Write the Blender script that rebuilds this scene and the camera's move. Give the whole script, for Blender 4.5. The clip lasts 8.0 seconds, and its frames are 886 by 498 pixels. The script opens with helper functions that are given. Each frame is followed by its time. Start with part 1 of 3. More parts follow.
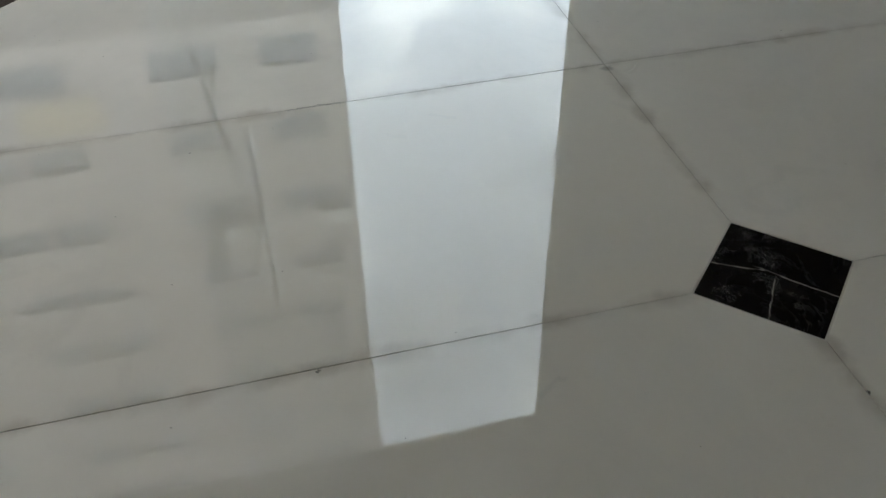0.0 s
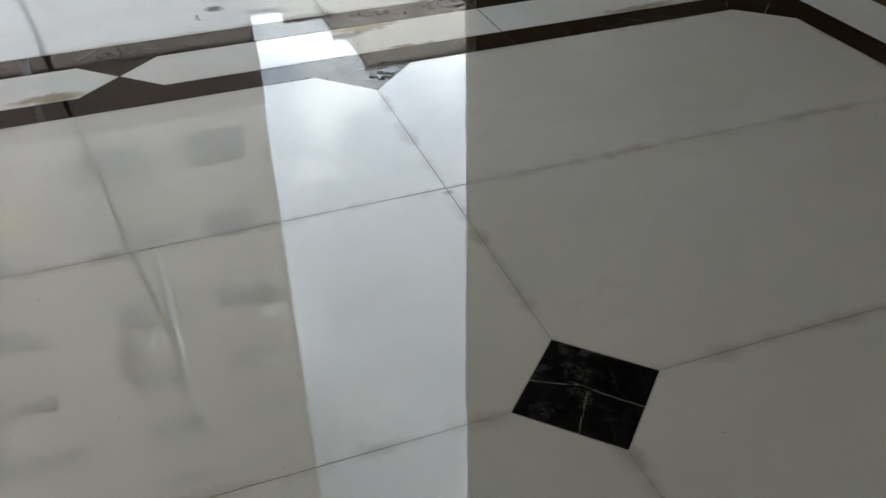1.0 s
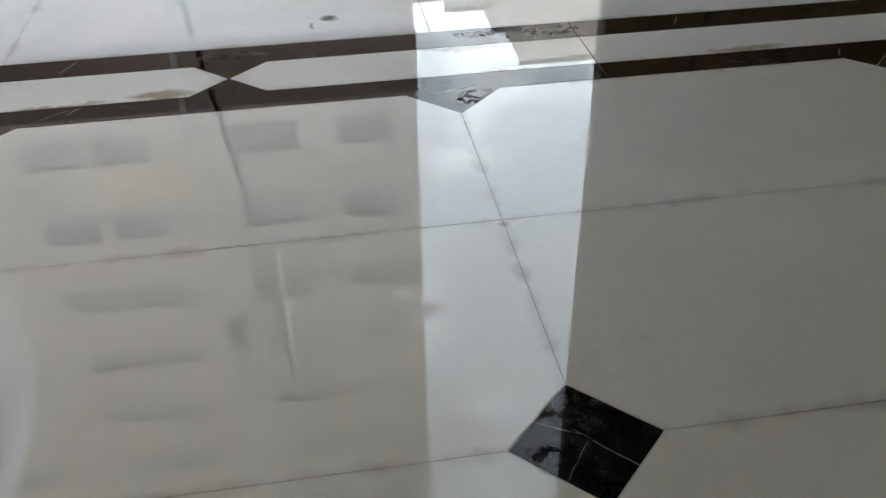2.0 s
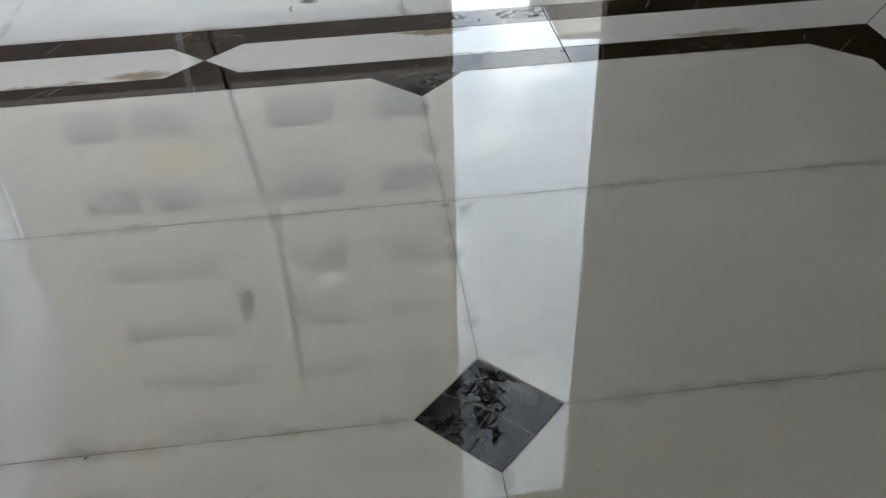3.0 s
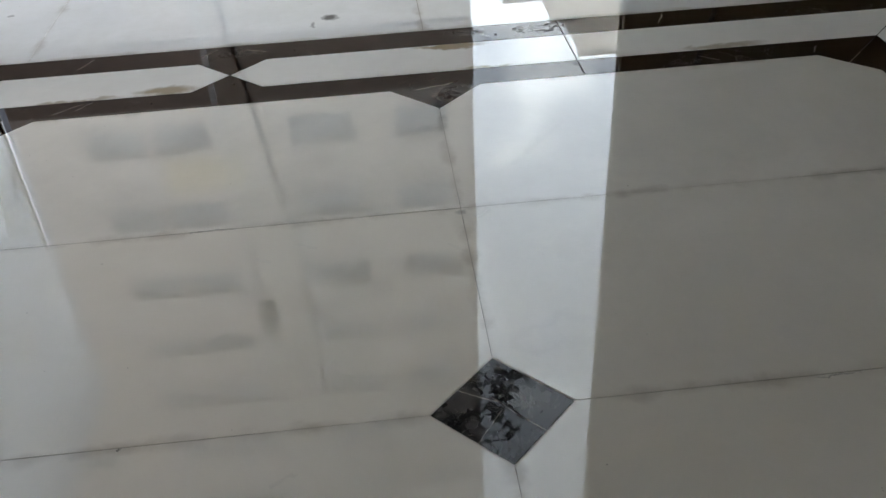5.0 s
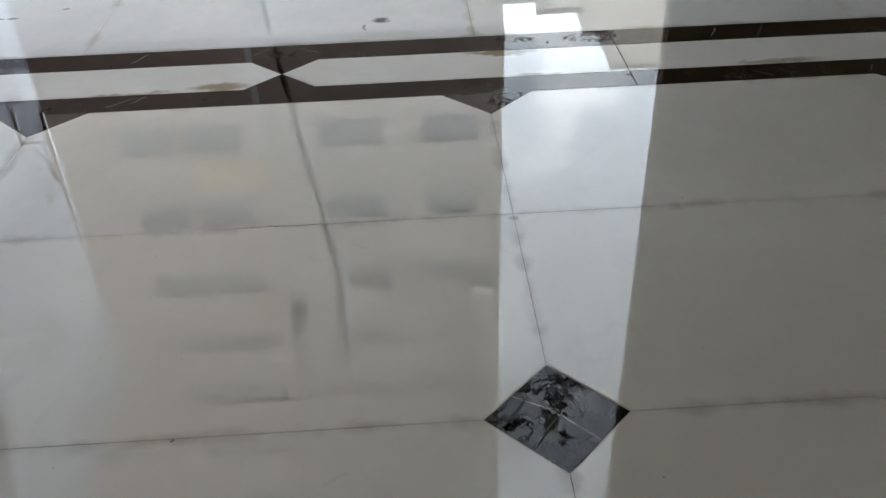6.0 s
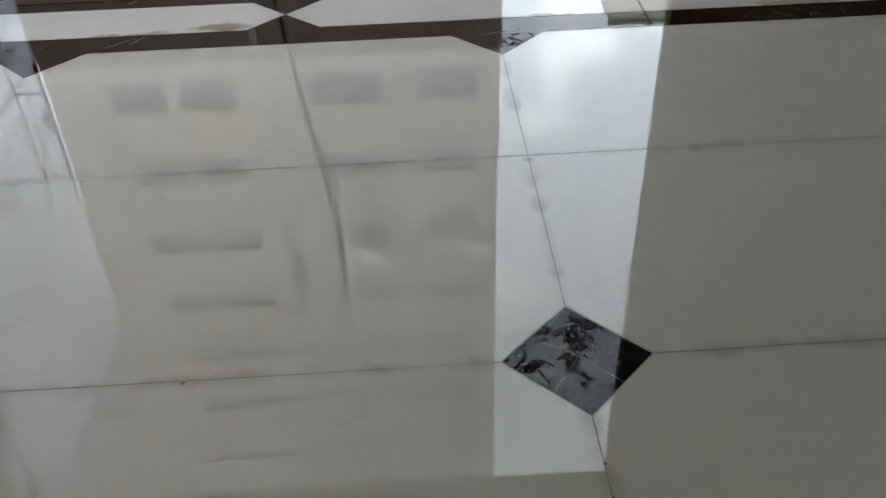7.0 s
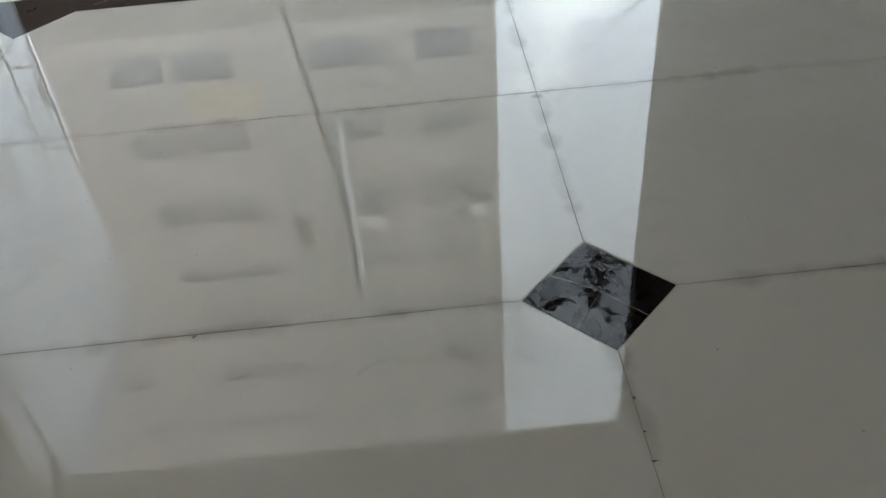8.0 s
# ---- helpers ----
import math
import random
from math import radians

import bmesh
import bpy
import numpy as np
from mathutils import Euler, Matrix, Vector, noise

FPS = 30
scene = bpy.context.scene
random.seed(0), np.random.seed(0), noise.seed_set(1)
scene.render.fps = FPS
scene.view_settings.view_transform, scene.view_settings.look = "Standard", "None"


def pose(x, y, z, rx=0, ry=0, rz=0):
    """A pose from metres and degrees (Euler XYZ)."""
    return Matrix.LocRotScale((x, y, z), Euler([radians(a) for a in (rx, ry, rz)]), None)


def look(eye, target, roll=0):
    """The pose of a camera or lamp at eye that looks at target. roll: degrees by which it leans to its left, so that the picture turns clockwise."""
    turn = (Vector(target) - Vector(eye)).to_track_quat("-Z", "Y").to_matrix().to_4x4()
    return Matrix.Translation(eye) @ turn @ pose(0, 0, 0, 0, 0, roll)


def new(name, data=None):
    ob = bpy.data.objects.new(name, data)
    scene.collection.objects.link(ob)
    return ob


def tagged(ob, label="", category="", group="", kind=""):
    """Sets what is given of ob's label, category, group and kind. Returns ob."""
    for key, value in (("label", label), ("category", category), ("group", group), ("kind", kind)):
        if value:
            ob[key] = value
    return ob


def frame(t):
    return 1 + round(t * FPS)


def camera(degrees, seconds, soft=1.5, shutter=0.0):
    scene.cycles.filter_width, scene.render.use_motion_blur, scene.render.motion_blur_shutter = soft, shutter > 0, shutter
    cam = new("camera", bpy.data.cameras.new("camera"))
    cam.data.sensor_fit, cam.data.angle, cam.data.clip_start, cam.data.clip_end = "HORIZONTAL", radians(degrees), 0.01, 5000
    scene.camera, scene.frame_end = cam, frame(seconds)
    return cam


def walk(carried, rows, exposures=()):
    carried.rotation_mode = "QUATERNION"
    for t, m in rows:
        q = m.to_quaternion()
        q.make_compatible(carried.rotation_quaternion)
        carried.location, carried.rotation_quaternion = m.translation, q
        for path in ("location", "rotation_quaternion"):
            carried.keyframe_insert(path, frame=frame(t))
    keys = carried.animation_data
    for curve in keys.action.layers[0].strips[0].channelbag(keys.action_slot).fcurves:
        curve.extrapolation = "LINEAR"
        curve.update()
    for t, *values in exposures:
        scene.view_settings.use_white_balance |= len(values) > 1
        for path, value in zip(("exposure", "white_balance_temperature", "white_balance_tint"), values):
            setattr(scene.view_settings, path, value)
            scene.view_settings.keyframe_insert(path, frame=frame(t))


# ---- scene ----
cam = camera(53.0, 8.0)
PATH = [
    (0, (-0.274, -0.315, 0.349), (0.09, 1.149, -0.964), -1.0),
    (0.5, (-0.237, -0.331, 0.377), (0.251, 1.178, -0.84), -2.1),
    (1, (-0.211, -0.342, 0.391), (0.323, 1.193, -0.775), -1.2),
    (1.5, (-0.197, -0.354, 0.403), (0.242, 1.216, -0.755), -0.6),
    (2, (-0.144, -0.366, 0.428), (0.094, 1.238, -0.743), -1.1),
    (3.5, (-0.047, -0.422, 0.459), (0.102, 1.152, -0.765), -2.1),
    (4, (-0.038, -0.434, 0.472), (0.128, 1.187, -0.687), -3.1),
    (4.5, (-0.05, -0.431, 0.459), (0.08, 1.175, -0.726), -3.4),
    (5, (-0.065, -0.429, 0.457), (0.045, 1.18, -0.726), -3.1),
    (6.5, (-0.1, -0.424, 0.446), (-0.053, 1.203, -0.716), -1.7),
    (7, (-0.105, -0.418, 0.431), (-0.043, 1.148, -0.811), -1.8),
    (7.5, (-0.106, -0.413, 0.415), (-0.05, 1.111, -0.879), -4.7),
    (8, (-0.112, -0.411, 0.407), (-0.066, 1.101, -0.902), -4.7),
]
EXPOSURES = [(0.0, 3.04, 6500, 7), (0.5, 3.0, 6500, 9), (1.5, 3.0, 6500, 11), (3.5, 3.10, 6500, 11), (4.0, 3.02, 6500, 11), (5.0, 3.0, 6500, 11),
             (6.5, 2.95, 6500, 12), (7.0, 2.96, 6500, 11), (8.0, 3.05, 6500, 9)]
walk(cam, [(t, look(eye, target, roll)) for t, eye, target, roll in PATH], EXPOSURES)

# ---- world and sun ----
world = bpy.data.worlds.new("sky")
scene.world = world
world.use_nodes = True
wn, wl = world.node_tree.nodes, world.node_tree.links
wn.clear()
sky = wn.new("ShaderNodeTexSky")
sky.sky_type, sky.sun_disc = "NISHITA", False
SUN_ELEV, SUN_ROT = radians(52), radians(200)
sky.sun_elevation, sky.sun_rotation = SUN_ELEV, SUN_ROT
sky.dust_density, sky.air_density = 1.2, 1.0
coord = wn.new("ShaderNodeTexCoord")
stretch = wn.new("ShaderNodeMapping")
stretch.inputs["Scale"].default_value = (1, 1, 1.6)
cloud = wn.new("ShaderNodeTexNoise")
cloud.inputs["Scale"].default_value, cloud.inputs["Detail"].default_value, cloud.inputs["Roughness"].default_value = 7.0, 8, 0.5
ramp = wn.new("ShaderNodeValToRGB")
ramp.color_ramp.elements[0].position, ramp.color_ramp.elements[1].position = 0.52, 0.64
ramp.color_ramp.elements[0].color, ramp.color_ramp.elements[1].color = (0.58, 0.58, 0.58, 1), (1, 1, 1, 1)
mix = wn.new("ShaderNodeMix")
mix.data_type = "RGBA"
mix.inputs["B"].default_value = (9.6, 10.1, 10.8, 1)
back = wn.new("ShaderNodeBackground")
back.inputs["Strength"].default_value = 0.10
out = wn.new("ShaderNodeOutputWorld")
wl.new(coord.outputs["Generated"], stretch.inputs["Vector"])
wl.new(stretch.outputs["Vector"], cloud.inputs["Vector"])
wl.new(cloud.outputs["Fac"], ramp.inputs["Fac"])
wl.new(ramp.outputs["Color"], mix.inputs["Factor"])
wl.new(sky.outputs["Color"], mix.inputs["A"])
wl.new(mix.outputs["Result"], back.inputs["Color"])
wl.new(back.outputs["Background"], out.inputs["Surface"])

sun = new("sun", bpy.data.lights.new("sun", "SUN"))
sun.data.energy, sun.data.angle, sun.data.color = 1.2, radians(10), (1, 0.95, 0.87)
sun.matrix_world = look((-8, -20, 28), (0, 0, 0))

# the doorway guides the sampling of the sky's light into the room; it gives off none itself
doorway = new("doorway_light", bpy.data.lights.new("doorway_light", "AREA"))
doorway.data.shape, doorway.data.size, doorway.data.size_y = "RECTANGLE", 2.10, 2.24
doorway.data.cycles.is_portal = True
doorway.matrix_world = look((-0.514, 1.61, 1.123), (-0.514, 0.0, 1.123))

# ---- material tools ----
class Nodes:
    """A node material under construction."""

    def __init__(self, name):
        self.mat = bpy.data.materials.new(name)
        self.mat.use_nodes = True
        self.nodes, self.links = self.mat.node_tree.nodes, self.mat.node_tree.links
        self.bsdf = self.nodes["Principled BSDF"]
        self.out = self.nodes["Material Output"]

    def put(self, socket, value):
        if hasattr(value, "is_output"):
            self.links.new(value, socket)
        elif isinstance(value, tuple) and len(value) == 3 and socket.type == "RGBA":
            socket.default_value = (*value, 1)
        else:
            socket.default_value = value

    def set(self, **values):
        for key, value in values.items():
            self.put(self.bsdf.inputs[key.replace("_", " ")], value)

    def coords(self, kind="Object"):
        return self.nodes.new("ShaderNodeTexCoord").outputs[kind]

    def world(self):
        return self.nodes.new("ShaderNodeNewGeometry").outputs["Position"]

    def random(self):
        return self.nodes.new("ShaderNodeObjectInfo").outputs["Random"]

    def axis(self, vector):
        n = self.nodes.new("ShaderNodeSeparateXYZ")
        self.put(n.inputs[0], vector)
        return n.outputs

    def math(self, op, a, b=0.0, c=0.0, clamp=False):
        n = self.nodes.new("ShaderNodeMath")
        n.operation, n.use_clamp = op, clamp
        for i, v in enumerate((a, b, c)):
            self.put(n.inputs[i], v)
        return n.outputs[0]

    def vadd(self, a, b):
        n = self.nodes.new("ShaderNodeVectorMath")
        self.put(n.inputs[0], a)
        self.put(n.inputs[1], b)
        return n.outputs[0]

    def vscale(self, a, s):
        n = self.nodes.new("ShaderNodeVectorMath")
        n.operation = "SCALE"
        self.put(n.inputs[0], a)
        self.put(n.inputs["Scale"], s)
        return n.outputs[0]

    def noise(self, vector, scale, detail=4, rough=0.55, warp=0.0, colour=False):
        n = self.nodes.new("ShaderNodeTexNoise")
        self.put(n.inputs["Vector"], vector)
        for key, v in (("Scale", scale), ("Detail", detail), ("Roughness", rough), ("Distortion", warp)):
            n.inputs[key].default_value = v
        return n.outputs["Color" if colour else "Fac"]

    def span(self, value, a, b, lo=0.0, hi=1.0):
        n = self.nodes.new("ShaderNodeMapRange")
        n.interpolation_type = "SMOOTHSTEP"
        for i, v in enumerate((value, a, b, lo, hi)):
            self.put(n.inputs[i], v)
        return n.outputs[0]

    def mix(self, fac, a, b, how="MIX"):
        n = self.nodes.new("ShaderNodeMix")
        n.data_type, n.blend_type = "RGBA", how
        self.put(n.inputs["Factor"], fac)
        self.put(n.inputs["A"], a)
        self.put(n.inputs["B"], b)
        return n.outputs["Result"]

    def bump(self, height, strength, distance):
        n = self.nodes.new("ShaderNodeBump")
        self.put(n.inputs["Height"], height)
        n.inputs["Strength"].default_value, n.inputs["Distance"].default_value = strength, distance
        self.put(self.bsdf.inputs["Normal"], n.outputs["Normal"])

    def band(self, a, b, c, x, y, wobble, width):
        """1 on the line a x + b y = c (a, b a unit vector), fading out over width."""
        d = self.math("ADD", self.math("MULTIPLY", x, a), self.math("MULTIPLY", y, b))
        d = self.math("ABSOLUTE", self.math("ADD", self.math("SUBTRACT", d, c), wobble))
        return self.span(d, 0.0, width, 1.0, 0.0)

    def blot(self, x, y, cx, cy, rx, ry):
        """1 in the middle of an ellipse, 0 past its rim."""
        dx = self.math("DIVIDE", self.math("SUBTRACT", x, cx), rx)
        dy = self.math("DIVIDE", self.math("SUBTRACT", y, cy), ry)
        return self.span(self.math("ADD", self.math("MULTIPLY", dx, dx), self.math("MULTIPLY", dy, dy)), 0.1, 1.0, 1.0, 0.0)


# dirt marks (x, y, two half-widths, strength) and dull scratches (two ends, width, strength) on the slabs
MARKS = ((-0.122, 0.749, 0.014, 0.013, 0.95), (-0.145, 0.727, 0.004, 0.012, 0.7), (-0.668, 0.821, 0.014, 0.005, 0.9), (-0.645, 0.822, 0.010, 0.006, 0.9),
         (-0.577, 0.851, 0.007, 0.005, 0.6), (0.0, -0.113, 0.0016, 0.0016, 1.0), (0.0, -0.133, 0.0016, 0.0016, 1.0), (-0.264, -0.002, 0.002, 0.0012, 0.8),
         (0.0, -0.088, 0.0012, 0.002, 0.9), (0.0, 0.247, 0.007, 0.004, 0.35), (-0.23, 0.254, 0.03, 0.0012, 0.4), (0.24, -0.002, 0.02, 0.0012, 0.4))
SCRATCHES = ((-0.150, 0.222, -0.131, 0.210, 0.0022, 1.0), (0.140, 0.418, 0.046, 0.306, 0.006, 0.26), (0.136, 0.413, 0.112, 0.388, 0.0018, 1.0), (0.027, 0.25, 0.012, 0.236, 0.006, 0.7),
             (-0.142, -0.037, -0.160, -0.049, 0.0026, 1.0), (-0.135, 0.124, -0.065, 0.150, 0.019, 0.32), (-0.185, 0.205, -0.172, 0.196, 0.0018, 0.8),
             (-0.018, 0.200, -0.003, 0.186, 0.0022, 1.0))


def white_marble(name, tint=(0.83, 0.798, 0.735), half=None, stains=False):
    """Polished cream-white marble: cloudy, with thin grey veins, pits, scuffs and dirt drawn in along its joints."""
    m = Nodes(name)
    p = m.world()
    jump = m.vscale(m.vadd((0.0, 0.0, 0.0), m.random()), 37.0)
    q = m.vadd(p, jump)
    cloudy = m.noise(q, 5.0, 5, 0.6, 0.6)
    fine = m.noise(q, 60.0, 4, 0.6)
    base = m.mix(m.span(cloudy, 0.3, 0.72), tint, (tint[0] * 0.9, tint[1] * 0.905, tint[2] * 0.9))
    base = m.mix(m.span(fine, 0.35, 0.75, 0, 0.12), base, (0.64, 0.62, 0.58))
    warm = m.math("MULTIPLY", m.random(), 0.5)
    base = m.mix(warm, base, (tint[0] * 0.99, tint[1] * 0.97, tint[2] * 0.92))
    v = m.noise(q, 2.2, 7, 0.62, 1.4)
    vein = m.span(m.math("ABSOLUTE", m.math("SUBTRACT", v, 0.5)), 0.0, 0.045, 1.0, 0.0)
    vein = m.math("MULTIPLY", vein, m.span(m.noise(q, 3.1, 2), 0.5, 0.7))
    base = m.mix(m.math("MULTIPLY", vein, 0.08), base, (0.30, 0.29, 0.27))
    pit = m.span(m.noise(q, 190.0, 2, 0.5), 0.775, 0.80)
    base = m.mix(m.math("MULTIPLY", pit, 0.5), base, (0.16, 0.13, 0.10))
    if half:
        o = m.axis(m.coords())
        dx = m.math("SUBTRACT", half[0], m.math("ABSOLUTE", o[0]))
        dy = m.math("SUBTRACT", half[1], m.math("ABSOLUTE", o[1]))
        d = m.math("MINIMUM", dx, dy)
        d = m.math("ADD", d, m.span(m.noise(p, 24.0, 4), 0.3, 0.7, -0.004, 0.006))
        dirt = m.math("MULTIPLY", m.span(d, -0.002, 0.010, 1.0, 0.0), m.span(m.noise(p, 9.0, 3), 0.36, 0.64, 0.12, 0.50))
        base = m.mix(dirt, base, (0.33, 0.28, 0.215))
    if stains:
        w = m.axis(m.vadd(p, m.vscale(m.vadd(m.noise(p, 30.0, 5, 0.6, 0.5, True), (-0.5, -0.5, -0.5)), 0.035)))
        total = 0.0
        for cx, cy, rx, ry, k in ((-0.315, 0.559, 0.045, 0.016, 0.75), (-0.42, 0.551, 0.06, 0.006, 0.6), (0.03, 0.623, 0.055, 0.010, 0.85),
                                  (0.065, 0.552, 0.035, 0.009, 0.75), (0.36, 0.556, 0.06, 0.010, 0.6), (-0.25, 0.66, 0.05, 0.006, 0.5)):
            total = m.math("MAXIMUM", total, m.math("MULTIPLY", m.blot(w[0], w[1], cx, cy, rx, ry), k))
        base = m.mix(total, base, (0.26, 0.18, 0.06))
    marks, dull = 0.0, 0.0
    if half:
        w = m.axis(m.vadd(p, m.vscale(m.vadd(m.noise(p, 90.0, 4, 0.6, 0.5, True), (-0.5, -0.5, -0.5)), 0.012)))
        for cx, cy, rx, ry, k in MARKS:
            marks = m.math("MAXIMUM", marks, m.math("MULTIPLY", m.blot(w[0], w[1], cx, cy, rx, ry), k))
        base = m.mix(marks, base, (0.05, 0.045, 0.04))
        for x0, y0, x1, y1, width, k in SCRATCHES:
            ux, uy = x1 - x0, y1 - y0
            size = math.hypot(ux, uy)
            ux, uy = ux / size, uy / size
            along = m.math("ADD", m.math("MULTIPLY", m.math("SUBTRACT", w[0], x0), ux), m.math("MULTIPLY", m.math("SUBTRACT", w[1], y0), uy))
            ends = m.math("MULTIPLY", m.span(along, 0.0, 0.1 * size), m.span(along, 0.9 * size, size, 1.0, 0.0))
            dull = m.math("MAXIMUM", dull, m.math("MULTIPLY", m.math("MULTIPLY", m.band(-uy, ux, ux * y0 - uy * x0, w[0], w[1], 0.0, width), ends), k))
        base = m.mix(m.math("MULTIPLY", dull, 0.22), base, (0.36, 0.345, 0.31))
    smear = m.noise(p, 7.0, 3, 0.5)
    scuff = m.span(m.noise(p, 28.0, 6, 0.7, 1.0), 0.62, 0.74)
    m.set(Base_Color=base, Roughness=m.math("ADD", m.math("ADD", m.span(smear, 0.35, 0.7, 0.002, 0.006), m.math("MULTIPLY", scuff, 0.006)), m.math("ADD", m.math("MULTIPLY", marks, 0.5), m.math("MULTIPLY", dull, 0.4))), IOR=1.43,
          Specular_IOR_Level=m.math("SUBTRACT", 0.5, m.math("MULTIPLY", dull, 0.3)))
    return m.mat


def dark_marble(name, kind="band"):
    """Polished brown-black marble with fine white veins and etched, dull patches."""
    m = Nodes(name)
    p = m.world()
    o = m.axis(p)
    wob = m.math("MULTIPLY", m.math("SUBTRACT", m.noise(p, 42.0, 5, 0.6), 0.5), 0.022)
    deep, pale = ((0.010, 0.0055, 0.0035), (0.022, 0.012, 0.0075)) if kind == "band" else ((0.004, 0.0036, 0.004), (0.009, 0.008, 0.0085))
    base = m.mix(m.span(m.noise(p, 35.0, 5), 0.35, 0.7), deep, pale)
    v = m.noise(p, 14.0, 6, 0.6, 1.2)
    vein = m.span(m.math("ABSOLUTE", m.math("SUBTRACT", v, 0.5)), 0.0, 0.010, 1.0, 0.0)
    vein = m.math("MULTIPLY", vein, m.span(m.noise(p, 9.0, 2), 0.54, 0.64, 0.0, 0.45) if kind == "band" else 0.07)
    if kind == "diamond":
        for a, b, c, x0, x1 in ((0.52, 0.854, 0.0035, -0.035, -0.004), (0.733, 0.68, 0.0024, -0.008, 0.03)):
            cut = m.math("MULTIPLY", m.span(o[0], x0, x0 + 0.004), m.span(o[0], x1, x1 + 0.004, 1.0, 0.0))
            vein = m.math("MAXIMUM", vein, m.math("MULTIPLY", m.band(a, b, c, o[0], o[1], m.math("MULTIPLY", wob, 0.3), 0.0007), cut))
        low = m.math("MULTIPLY", m.span(o[1], -0.036, -0.032), m.span(o[1], -0.006, 0.0, 1.0, 0.0))
        vein = m.math("MAXIMUM", vein, m.math("MULTIPLY", m.band(0.797, -0.604, 0.0012, o[0], o[1], m.math("MULTIPLY", wob, 0.35), 0.0007), low))
        vein = m.math("MULTIPLY", vein, m.span(m.noise(p, 160.0, 3), 0.36, 0.6, 0.25, 1.0))
        area = 0.0
        bent = m.axis(m.vadd(p, m.vscale(m.vadd(m.noise(p, 75.0, 4, 0.6, 0.6, True), (-0.5, -0.5, -0.5)), 0.04)))
        for cx, cy, rx, ry in ((0.012, 0.035, 0.022, 0.013), (0.001, 0.016, 0.013, 0.016), (-0.004, -0.004, 0.009, 0.013), (-0.019, 0.027, 0.013, 0.008),
                               (-0.032, -0.004, 0.012, 0.008), (0.0, -0.022, 0.007, 0.012)):
            area = m.math("MAXIMUM", area, m.blot(bent[0], bent[1], cx, cy, rx, ry))
        grain = m.noise(p, 270.0, 7, 0.72, 1.5)
        etched = m.span(m.math("ADD", m.math("MULTIPLY", area, 0.24), grain), 0.655, 0.67)
        crack = m.span(m.math("ABSOLUTE", m.math("SUBTRACT", m.noise(p, 60.0, 6, 0.68, 1.8), 0.5)), 0.0, 0.012, 1.0, 0.0)
        crack = m.math("MULTIPLY", crack, m.span(m.noise(p, 45.0, 2), 0.48, 0.56))
        etched = m.math("MAXIMUM", etched, m.math("MULTIPLY", crack, m.span(o[0], 0.006, 0.016, 1.0, 0.0)))
        rim = m.span(m.math("ABSOLUTE", m.math("SUBTRACT", m.math("ADD", m.math("MULTIPLY", area, 0.24), grain), 0.70)), 0.0, 0.014, 1.0, 0.0)
        base = m.mix(m.math("MULTIPLY", m.math("MULTIPLY", rim, m.span(m.noise(p, 70.0, 2), 0.42, 0.52)), 0.9), base, (0.36, 0.35, 0.34))
    else:
        etched = m.span(m.noise(p, 75.0, 5, 0.65, 0.8), 0.64, 0.68)
        area = 0.0
        for cx, cy, rx, ry in ((0.03, 0.487, 0.05, 0.03), (0.15, 0.655, 0.05, 0.022), (-0.235, 0.652, 0.045, 0.02), (0.05, 0.66, 0.04, 0.015), (0.3, 0.52, 0.03, 0.012)):
            area = m.math("MAXIMUM", area, m.blot(o[0], o[1], cx, cy, rx, ry))
        cell = m.nodes.new("ShaderNodeTexVoronoi")
        cell.feature = "DISTANCE_TO_EDGE"
        cell.inputs["Scale"].default_value = 62.0
        m.put(cell.inputs["Vector"], m.vadd(p, m.vscale(m.noise(p, 60.0, 4, 0.6, 0.5, True), 0.03)))
        split = m.math("MULTIPLY", m.span(cell.outputs["Distance"], 0.02, 0.07, 1.0, 0.0), m.span(m.math("MULTIPLY", area, m.noise(p, 40.0, 3)), 0.22, 0.4))
        etched = m.math("MAXIMUM", etched, split)
        edge = m.math("MULTIPLY", m.span(m.math("ABSOLUTE", m.math("SUBTRACT", cell.outputs["Distance"], 0.09)), 0.0, 0.02, 1.0, 0.0), m.span(m.math("MULTIPLY", area, m.noise(p, 55.0, 3)), 0.26, 0.4))
        vein = m.math("MAXIMUM", vein, m.math("MULTIPLY", edge, 0.5))
        for x0, y0, a, b, size in ((-0.424, 0.530, 0.85, 0.53, 0.022), (-0.405, 0.535, 0.6, 0.8, 0.014), (-0.43, 0.655, 0.5, 0.866, 0.02), (-0.275, 0.66, 0.7, 0.71, 0.018), (-0.215, 0.655, 0.9, -0.43, 0.02),
                                   (0.0, 0.512, 0.97, 0.24, 0.03), (0.31, 0.655, 0.4, 0.91, 0.018), (0.33, 0.525, 0.75, -0.66, 0.015), (0.46, 0.525, 0.6, 0.8, 0.012)):
            dx, dy = m.math("SUBTRACT", o[0], x0), m.math("SUBTRACT", o[1], y0)
            along = m.math("ABSOLUTE", m.math("ADD", m.math("MULTIPLY", dx, a), m.math("MULTIPLY", dy, b)))
            line = m.band(-b, a, 0.0, dx, dy, m.math("MULTIPLY", wob, 0.5), 0.0011)
            vein = m.math("MAXIMUM", vein, m.math("MULTIPLY", line, m.span(along, size * 0.6, size, 0.8, 0.0)))
    base = m.mix(m.math("MULTIPLY", vein, 0.75), base, (0.42, 0.39, 0.35))
    gloss = 0.17 if kind == "diamond" else 0.12
    m.set(Base_Color=base, Roughness=m.math("ADD", m.math("MULTIPLY", etched, 0.5), 0.012), IOR=1.45 if kind == "diamond" else 1.5,
          Specular_IOR_Level=m.math("MULTIPLY", m.math("SUBTRACT", 1.0, etched), gloss))
